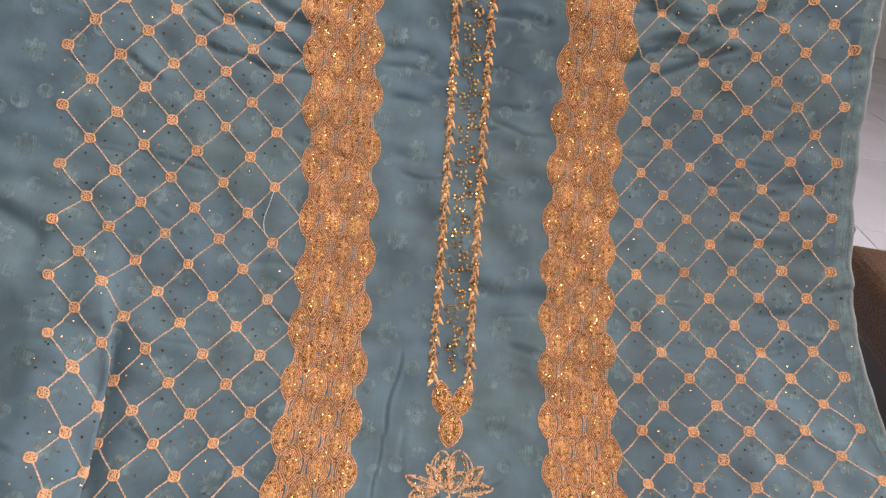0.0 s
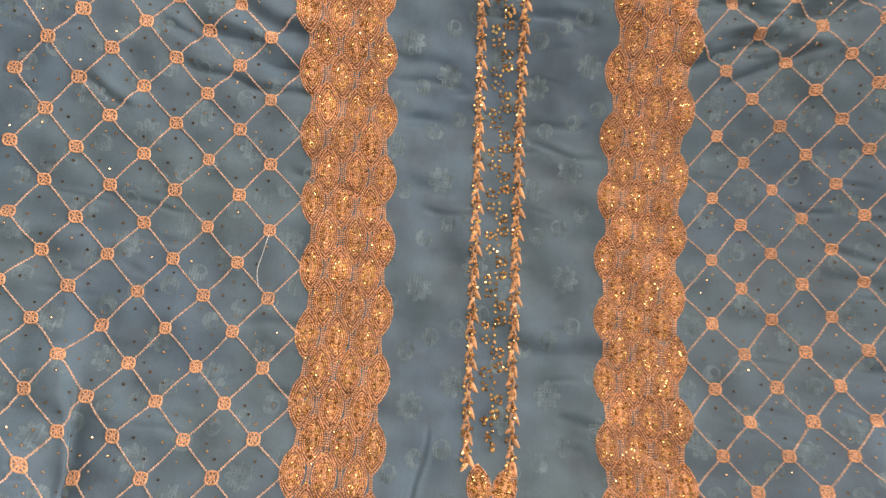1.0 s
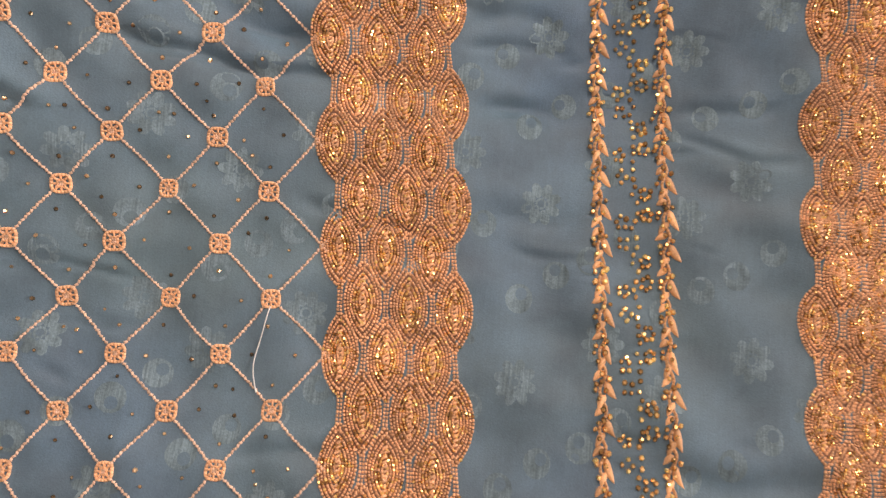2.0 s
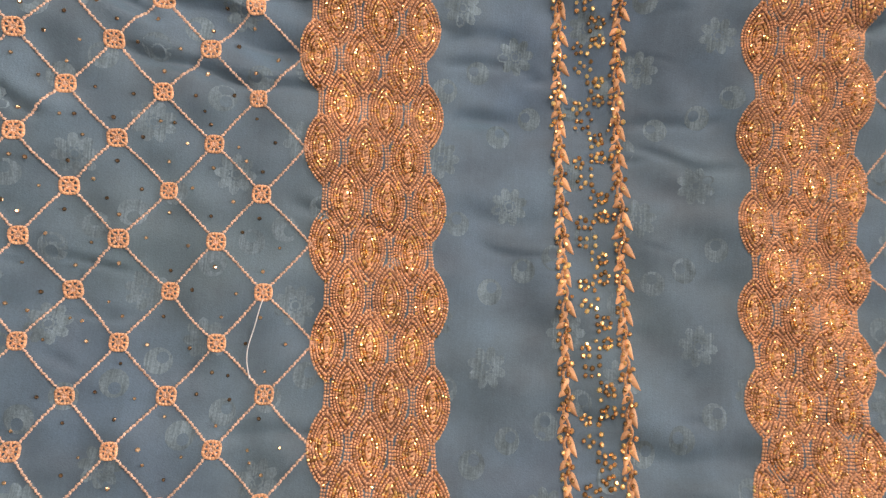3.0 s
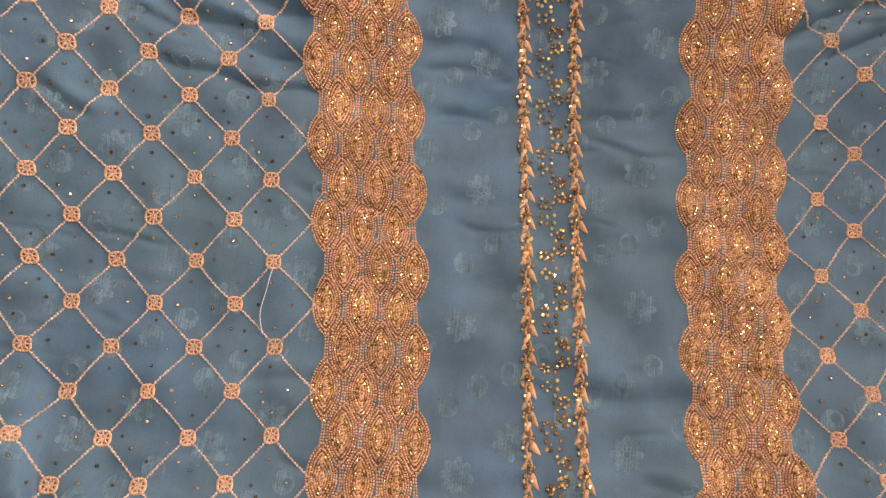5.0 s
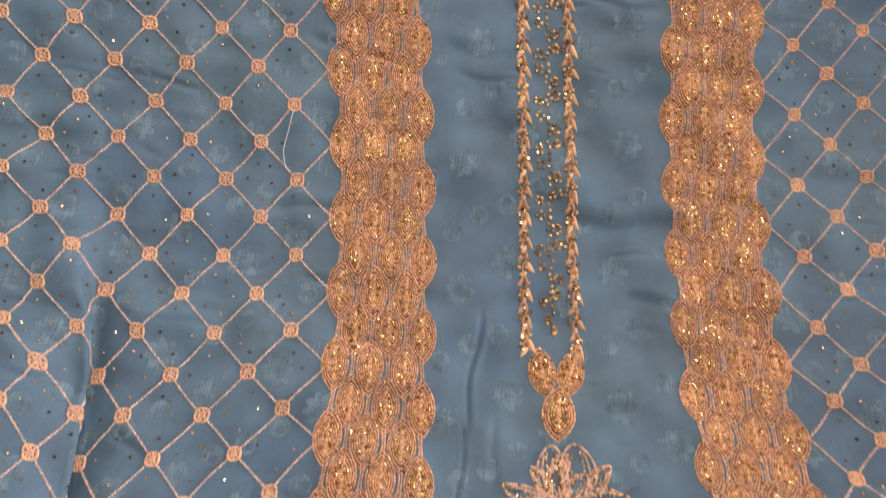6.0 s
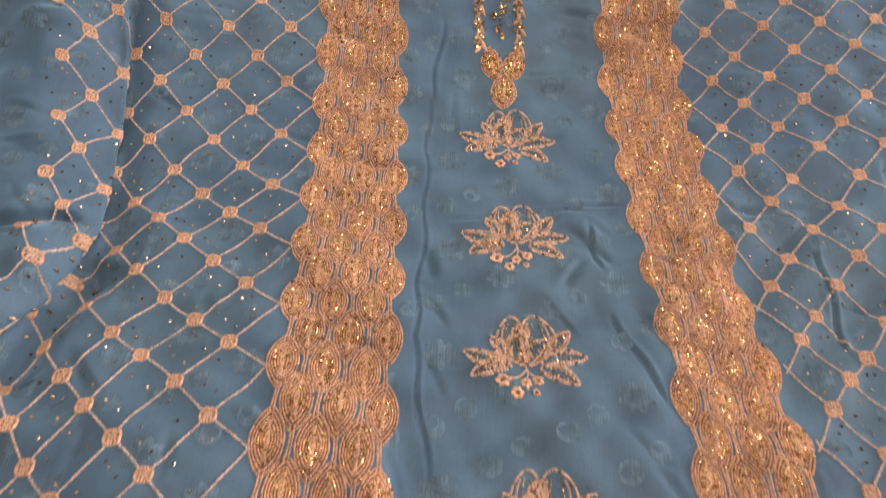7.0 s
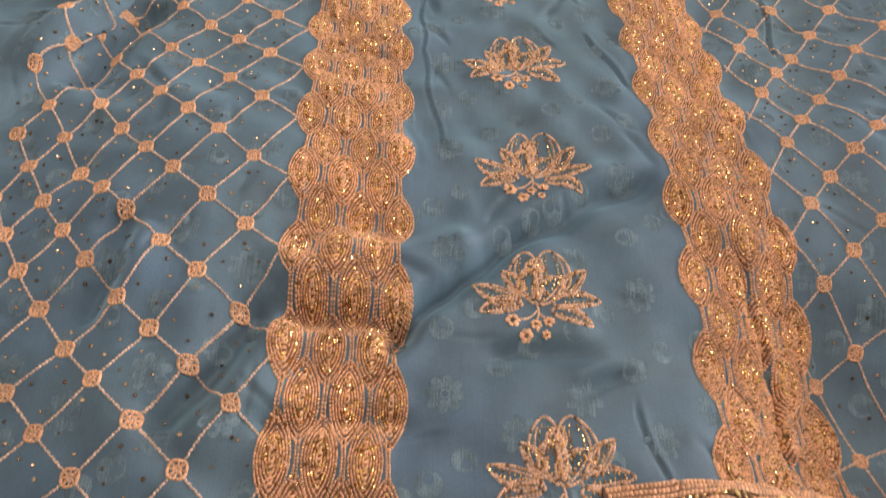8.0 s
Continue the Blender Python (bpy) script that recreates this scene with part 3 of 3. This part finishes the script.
for side in (-1, 1):
    lines = {}
    dots = []
    for r in ROWS_OF[side]:
        for c in range(9):
            row = r + 0.5 * (c % 2)
            x, s = net(side, c, row)
            if not -0.33 < s < 1.43 or not left_edge(s) + 0.012 < x < right_edge(s) - 0.012:
                continue
            ahead = net(side, c, row + 0.2) - net(side, c, row - 0.2)
            rosette(x, s, math.atan2(ahead[1], ahead[0]) + math.pi / 2 + rng.normal(0, 0.06), 0.0066 * rng.uniform(0.92, 1.06))
            for step in (-0.5, 0.5):
                if c < 8:
                    lines.setdefault((step, row - 2 * step * c / 2), []).append((c, row, c + 1, row + step))
                if c == 0:
                    lines.setdefault((step, row), []).append((-1.12, row - 1.12 * step, 0, row))
            for dc, dr in ((0.42, 0.48), (-0.40, 0.52), (0.03, 0.25), (-0.04, 0.76), (0.28, 0.64), (-0.2, 0.30)):
                if rng.random() < (0.92 if abs(dc) > 0.3 or abs(dc) < 0.1 else 0.35):
                    dots.append(net(side, c + dc + rng.normal(0, 0.05), row + dr + rng.normal(0, 0.03)))
    for group in lines.values():
        pile = Pile()
        for c0, r0, c1, r1 in group:
            t = np.linspace(0, 1, 16)
            line = net(side, c0 + (c1 - c0) * t, r0 + (r1 - r0) * t)
            sag = np.sin(np.pi * t)[:, None] * rng.normal(0, 0.0007, 2)
            p, w = even(line + sag, 0.0026)
            turn = 0.45 * np.where(np.arange(len(p)) % 2, 1, -1)
            w = np.stack([w[:, 0] * np.cos(turn) - w[:, 1] * np.sin(turn), w[:, 0] * np.sin(turn) + w[:, 1] * np.cos(turn)], 1)
            pile.stitches(p, w, 0.0025, 0.0018, 0.0013)
        pile.link("chain_stitch_line", [pale_m], fabric)
    dots = np.array([d for d in dots if -0.3 < d[1] < 1.42 and left_edge(d[1]) + 0.01 < d[0] < right_edge(d[1]) - 0.01])
    pile = Pile()
    pile.beads(dots, 0.0015, 0.0016, 0)
    tagged(pile.link("beading", [smoky_m], fabric, "small faceted smoky gold beads"), kind="stuff")


# ---- the scalloped borders ----
def pointed_oval(a, b, power=1.9, n=36):
    t = np.linspace(0, 2 * math.pi, n, endpoint=False)
    v = np.cos(t)
    u = np.sign(np.sin(t)) * (1 - np.abs(v) ** power) ** 0.85
    return np.stack([a * u, b * v], 1)


def medallion(name, x, s, a, b, tilt, parent, power=2.2, rings=6, label="", shine=0.28):
    """A pointed oval of short stitches in rings over a dark underlay, with gold beads among the inner rings."""
    pile = Pile()
    turn = np.array([[math.cos(tilt), -math.sin(tilt)], [math.sin(tilt), math.cos(tilt)]])
    shape = pointed_oval(a, b, power)
    pile.pad(shape * 0.95 @ turn.T + (x, s), 1, 0.0003)
    gap = a / (rings + 0.3)
    first, way = even(shape, 0.0026, True)
    for k in range(rings):
        f = 1 - (k + 0.45) / (rings + 0.3)
        c, w = first * (f, f * 0.9 + 0.08), way * (f, f * 0.9 + 0.08)
        long = 0.00190 * (0.34 + 0.66 * f)
        if k >= 4:
            c, w, long = c[::2], w[::2], long * 1.85
        c, w = c @ turn.T + (x, s), w @ turn.T
        gold = rng.random(len(c)) < shine * (0.20, 0.32, 0.6, 1.2, 1.6, 0.5)[k]
        pile.beads(c[gold], 0.00125, 0.0019, 2, 0.0004)
        c, w = c[~gold] + rng.normal(0, 0.00010, (int((~gold).sum()), 2)), w[~gold]
        pile.stitches(c, w, long, gap * 0.80, 0.0015, 0, 0.0003)
    core = np.linspace(-0.5 * b, 0.5 * b, 11)
    pile.stitches(np.stack([0 * core, core], 1) @ turn.T + (x, s), np.tile(turn @ (1.0, 0.45), (11, 1)), 0.0040, 0.0019, 0.0015, 0, 0.0006)
    return pile.link(name, [thread_m, under_m, gold_m], parent, label)


for side in (-1, 1):
    outer, inner = BORDER[side, "outer"], BORDER[side, "inner"]
    spots = []
    for half in range(2 * ROWS_OF[side][0], 2 * ROWS_OF[side][-1] + 2):
        s = float(net(side, -1.4, half / 2)[1])
        if not -0.33 < s < 1.42:
            continue
        s_next = float(net(side, -1.4, half / 2 + 0.5)[1])
        long = abs(s_next - s)
        limit = min(s, 1.16)
        xo, xi = np.polyval(outer, limit), np.polyval(inner, limit)
        xo2, xi2 = np.polyval(outer, min(s_next, 1.16)), np.polyval(inner, min(s_next, 1.16))
        for n in range(3):
            f = (n + 0.43 + (0.5 if half % 2 == 0 else 0)) / 3.36
            x, x2 = xo + (xi - xo) * f, xo2 + (xi2 - xo2) * f
            spots.append((x, s, abs(xi - xo) / 3.36, long, math.atan2(x2 - x, s - s_next), n, half % 2))
    for x, s, wide, long, tilt, n, odd in spots:
        medallion("scallop_medallion", x, s, wide * (0.425 if s > 0.66 else 0.405), long * 0.84, tilt, fabric, 1.95, shine=0.38 if s > 0.66 else 0.33)
    # knotted columns in the slits between the medallions
    pile = Pile()
    for x, s, wide, long, tilt, n, odd in spots:
        for way in (-1, 1):
            toward = way * side * -1
            if (n == 0 and toward < 0 and odd) or (n == 2 and toward > 0 and not odd) or (n > 0 and toward < 0):
                continue
            t = np.arange(-0.40, 0.41, 0.0024 / long)
            for off in (-0.0011, 0.0011):
                px = x + way * wide * 0.5 + off * (0.9 + 4 * t * t) + 0.0006 * np.sin(5 * t + n + odd) - math.tan(tilt) * t * long
                pile.stitches(np.stack([px, s + t * long], 1), np.tile([0.1, 1.0], (len(t), 1)), 0.0019, 0.0018, 0.0014, 0)
    tagged(pile.link("knotted_stitching", [thread_m], fabric, "peach knotted stitch columns"), kind="stuff")

# ---- the neck panel: two leafy vines, bead sprays and a pendant ----
VINE = {-1: [-0.0486, -0.0073, -0.0255], 1: [-0.0155, -0.0618, 0.0445]}


def leaf(pile, x, s, long, wide, turn, slot=0, high=0.0022):
    """A padded satin-stitch leaf: a ridged dome with a pointed tip."""
    n = 8
    t = np.linspace(0.0, 1.0, n)
    half = wide * 0.5 * np.sin(np.pi * t**0.7) ** 0.8 + 0.0002
    rows = np.array([-1.0, -0.55, 0.0, 0.55, 1.0])
    lift = np.array([-0.1, 0.75, 1.0, 0.75, -0.1])
    u = t[:, None] * long + 0 * rows
    v = half[:, None] * rows - 0.06 * long * np.sin(np.pi * t)[:, None]
    p = np.stack([x + u * math.cos(turn) - v * math.sin(turn), s + u * math.sin(turn) + v * math.cos(turn),
                  high * lift * (0.35 + 0.65 * np.sin(np.pi * t))[:, None] * (1 + 0.18 * (np.arange(n) % 2))[:, None]], -1)
    k = np.arange(n * 5).reshape(n, 5)
    pile.add(p, np.stack([k[:-1, :-1], k[1:, :-1], k[1:, 1:], k[:-1, 1:]], -1), slot)


for side in (-1, 1):
    stem = Pile()
    s = np.arange(0.670, 1.44, 0.002)
    curve = lambda q: np.polyval(VINE[side], np.minimum(q, 1.2))  # noqa: E731
    line = np.stack([curve(s) + 0.0022 * np.sin(s * 2 * math.pi / 0.0235), s], 1)
    c, w = even(line, 0.0026)
    stem.stitches(c, w, 0.0032, 0.0022, 0.0017)
    vine = stem.link("vine", [leaf_m], fabric, "peach leafy vine with gold beads")
    spots = []
    for k in range(34):
        q = 0.670 + k * 0.0235
        if q > 1.43:
            break
        x = float(curve(q))
        for dx, ds, long, wide, turn in ((0.0006, 0.0125, 0.0150, 0.0056, -1.05), (0.0012, 0.0040, 0.0105, 0.0050, -2.0),
                                         (-0.0012, 0.0190, 0.0090, 0.0046, -2.4)):
            pile = Pile()
            leaf(pile, x + dx, q + ds, long * rng.uniform(0.88, 1.08), wide, turn + rng.normal(0, 0.12))
            pile.link("leaf", [leaf_m], vine)
        spots += [(x - 0.0062, q + 0.006), (x - 0.0010, q + 0.0125), (x - 0.0035, q + 0.0005), (x - 0.0022, q + 0.0175),
                  (x + 0.0030, q + 0.0150), (x - 0.0055, q + 0.0105), (x + 0.0012, q + 0.0062)]
    pile = Pile()
    pile.beads(np.array(spots) + rng.normal(0, 0.0006, (len(spots), 2)), 0.0020, 0.0026, 0, 0.001)
    tagged(pile.link("vine_beading", [gold_m], vine, "round gold beads"), kind="stuff")

spray = []
for k in range(33):
    q = 0.690 + k * 0.0235
    if q > 1.43:
        break
    mid = float(np.polyval(VINE[-1], min(q, 1.2)) + np.polyval(VINE[1], min(q, 1.2))) / 2
    wide = min(1.0, (q - 0.66) / 0.08)
    sets = ((-0.0085, 0.004, 5), (0.0085, 0.011, 6)) if k % 2 else ((0.0090, 0.002, 6), (-0.0080, 0.013, 4))
    for dx, ds, n in sets:
        for i in range(n):
            a = 2 * math.pi * i / n + 0.4 * k
            spray.append((mid + wide * (dx + 0.0036 * math.cos(a)), q + ds + 0.0040 * math.sin(a)))
    for ds in (0.001, 0.0065, 0.012, 0.0185):
        spray.append((mid + wide * 0.0012 * math.sin(k + 300 * ds) + 0.001, q + ds))
pile = Pile()
pile.beads(np.array(spray) + rng.normal(0, 0.0005, (len(spray), 2)), 0.0020, 0.0024, 0)
tagged(pile.link("spray_beading", [gold_m], fabric, "gold and smoky faceted beads in small sprays"), kind="stuff")

for x, s, a, b, tilt in ((-0.0370, 0.653, 0.0130, 0.0235, 0.20), (-0.0105, 0.655, 0.0130, 0.0230, -0.22), (-0.0212, 0.6180, 0.0155, 0.0260, -0.05)):
    medallion("pendant_drop", x, s, a, b, tilt, fabric, 2.1, 6, "beaded teardrop ending the neck panel", 0.75)

# ---- lotus sprays down the middle ----
PETALS = [
    ((-0.10, -0.02), (-0.17, 0.86), 0.25, 0.05), ((0.22, 0.04), (0.20, 0.88), 0.29, -0.04), ((-0.03, 0.40), (0.04, 0.72), 0.14, 0.03),
    ((-0.06, -0.10), (-0.08, 0.62), 0.19, 0.05), ((-0.04, -0.10), (0.40, 0.38), 0.20, 0.05), ((-0.26, 0.00), (-0.54, 0.48), 0.13, -0.05),
    ((0.46, 0.06), (0.78, 0.54), 0.14, 0.06), ((-0.26, -0.08), (-1.0, 0.18), 0.16, 0.05), ((-0.24, -0.12), (-0.90, -0.30), 0.14, -0.05),
    ((0.24, -0.08), (1.0, 0.02), 0.15, 0.05), ((0.22, -0.18), (0.81, -0.48), 0.14, 0.04),
]


def lotus(x, s, size, turn, mat):
    root = Pile()
    rot = np.array([[math.cos(turn), -math.sin(turn)], [math.sin(turn), math.cos(turn)]]) * size
    place = lambda u: np.asarray(u, float) @ rot.T + (x, s)  # noqa: E731
    t = np.linspace(0, 1, 24)
    stem = np.stack([0.03 * np.sin(6 * t) - 0.02, -0.1 - 0.5 * t], 1)
    c, w = even(place(stem), 0.0028)
    root.stitches(c, w, 0.003, 0.0018, 0.0014)
    for u, v in ((-0.30, -0.40), (0.25, -0.36)):
        c, w = even(place(np.stack([np.linspace(-0.02, u, 12), np.linspace(-0.22, v, 12) - 0.06 * np.sin(np.linspace(0, 3.1, 12))], 1)), 0.0028)
        root.stitches(c, w, 0.003, 0.0017, 0.0013)
    thing = root.link("lotus_spray", [mat], fabric, "lotus outlined in pinkish thread and gold bugle beads")
    for base, tip, wide, bow in PETALS:
        base, tip = np.array(base), np.array(tip)
        axis = tip - base
        across = np.array([-axis[1], axis[0]]) / np.hypot(*axis)
        pile = Pile()
        swell = np.sin(np.pi * t**0.85) ** (0.55 if wide > 0.2 else 0.8)
        mid = base + axis * t[:, None] + across * (bow * np.sin(np.pi * t))[:, None]
        for way in (-1, 1):
            line = mid + across * (way * wide * swell)[:, None]
            c, w = even(place(line), 0.0026)
            studs = np.arange(len(c)) % 5 == 1
            pile.stitches(c[~studs], w[~studs], 0.0027, 0.0023, 0.0015)
            pile.beads(c[studs], 0.0012, 0.0021, 1)
            if wide > 0.10:
                c, w = even(place(mid[2:-4] + across * (way * wide * 0.64 * swell[2:-4])[:, None]), 0.0028)
                pile.stitches(c, w, 0.0027, 0.0019, 0.0012)
            line = mid[4:-3] + across * (way * wide * 0.34 * swell[4:-3])[:, None]
            c, w = even(place(line), 0.0038)
            pile.beads(c + rng.normal(0, 0.0004, c.shape), 0.0010, 0.0016, 1, long=1.7, turn=turn)
        pile.link("petal", [mat, gold_m], thing)
    for u, v, r in ((-0.40, -0.43, 0.13), (-0.20, -0.66, 0.11), (-0.05, -0.48, 0.10), (0.15, -0.42, 0.10), (0.10, -0.64, 0.07)):
        pile = Pile()
        for k in range(6):
            a = k * math.pi / 3 + 5 * u
            pile.beads(place([(u + r * 0.6 * math.cos(a), v + r * 0.6 * math.sin(a))]), 0.0021 * r / 0.1, 0.0014, 0)
        pile.beads(place([(u, v)]), 0.0013, 0.0022, 1)
        pile.link("blossom", [thread_m, gold_m], thing)
    return thing


for n, (x, s) in enumerate(((-0.016, 0.546), (-0.009, 0.408), (-0.003, 0.271), (0.005, 0.128), (0.001, -0.006), (0.009, -0.150))):
    lotus(x, s, 0.052, (0.07, 0.12, 0.07, 0.0, -0.02, 0.02)[n], lotus_m)

# ---- the folded hem lying over the front of the seat ----
N1, N2 = 90, 14
gx, gq = np.meshgrid(np.linspace(0.035, 0.34, N1), np.linspace(0, 1, N2), indexing="ij")
crest = -0.146 - 0.8 * (gx - 0.15) ** 2
flat = np.stack([gx.ravel(), (crest - 0.10 * gq).ravel(), (0.003 + 0.016 * np.clip((gx - 0.03) / 0.06, 0, 1) * np.sin(np.pi * np.clip(gq * 1.2, 0, 1)) ** 0.6).ravel()], 1)
k = np.arange(N1 * N2).reshape(N1, N2)
face = np.stack([k[:-1, :-1], k[:-1, 1:], k[1:, 1:], k[1:, :-1]], -1).reshape(-1, 4)
below = flat.copy()
below[:, 2] -= 0.002
rim = np.concatenate([k[:, 0], k[-1, 1:], k[-2::-1, -1], k[0, -2:0:-1]])
side = np.stack([rim, np.roll(rim, -1), np.roll(rim, -1) + k.size, rim + k.size], 1)
mesh_object("folded_hem", np.vstack([lay(flat), lay(below)]), np.vstack([face, face[:, ::-1] + k.size, side]), [under_m], parent=fabric,
            label="folded hem covered in peach stitches and gold sequins")
pile = Pile()
for n in range(22):
    q = (n + 0.5) / 22
    x = np.arange(0.038, 0.338, 0.0030 if (n + 1) % 4 else 0.0048) + 0.0015 * (n % 2)
    s = -0.146 - 0.8 * (x - 0.15) ** 2 - 0.10 * q
    h = 0.0035 + 0.016 * np.clip((x - 0.03) / 0.06, 0, 1) * np.sin(np.pi * min(q * 1.2, 1)) ** 0.6
    way = np.stack([np.ones_like(x), -1.6 * (x - 0.15)], 1)
    if (n + 1) % 4:
        pile.stitches(np.stack([x, s], 1), way, 0.0027, 0.0036, 0.0013, 0, h)
    else:
        pile.beads(np.stack([x, s], 1), 0.0019, 0.0018, 1, h)
tagged(pile.link("hem_stitching", [thread_m, gold_m], fabric, "rows of peach stitches and gold sequins"), kind="stuff")

# ---- a loose thread on the fabric ----
data = bpy.data.curves.new("loose_thread", "CURVE")
data.dimensions, data.bevel_depth, data.bevel_resolution = "3D", 0.00045, 2
line = data.splines.new("POLY")
t = np.linspace(0, 1, 40)
way = lay(np.stack([-0.299 - 0.0035 * np.sin(np.pi * t) - 0.004 * t + 0.002 * np.sin(7 * t) * t, 0.872 - 0.056 * t, 0.0016 + 0.001 * np.sin(9 * t)], 1))
line.points.add(39)
for p, v in zip(line.points, way):
    p.co = (*v, 1)
data.materials.append(white_m)
tagged(new("loose_thread", data), "loose white thread curled on the blue fabric", "thread")

# ---- floor tiles ----
SIZE = 1.065
bm = bmesh.new()
box(bm, -SIZE / 2 + 0.003, SIZE / 2 - 0.003, -SIZE / 2 + 0.003, SIZE / 2 - 0.003, -0.008, 0.0)
me = bpy.data.meshes.new("floor_tile")
bm.to_mesh(me)
bm.free()
me.materials.append(tile_m)
for i in range(-5, 4):
    for j in range(-6, 6):
        x, y = 1.74 + (i + 0.5) * SIZE, 2.72 + (j + 0.5) * SIZE
        if X0 - 0.45 < x < X1 + 0.45 and Y0 - 0.45 < y < Y1 + 0.45:
            ob = new("floor_tile", me)
            ob.location = (x, y, 0.0)
            ob.parent = floor
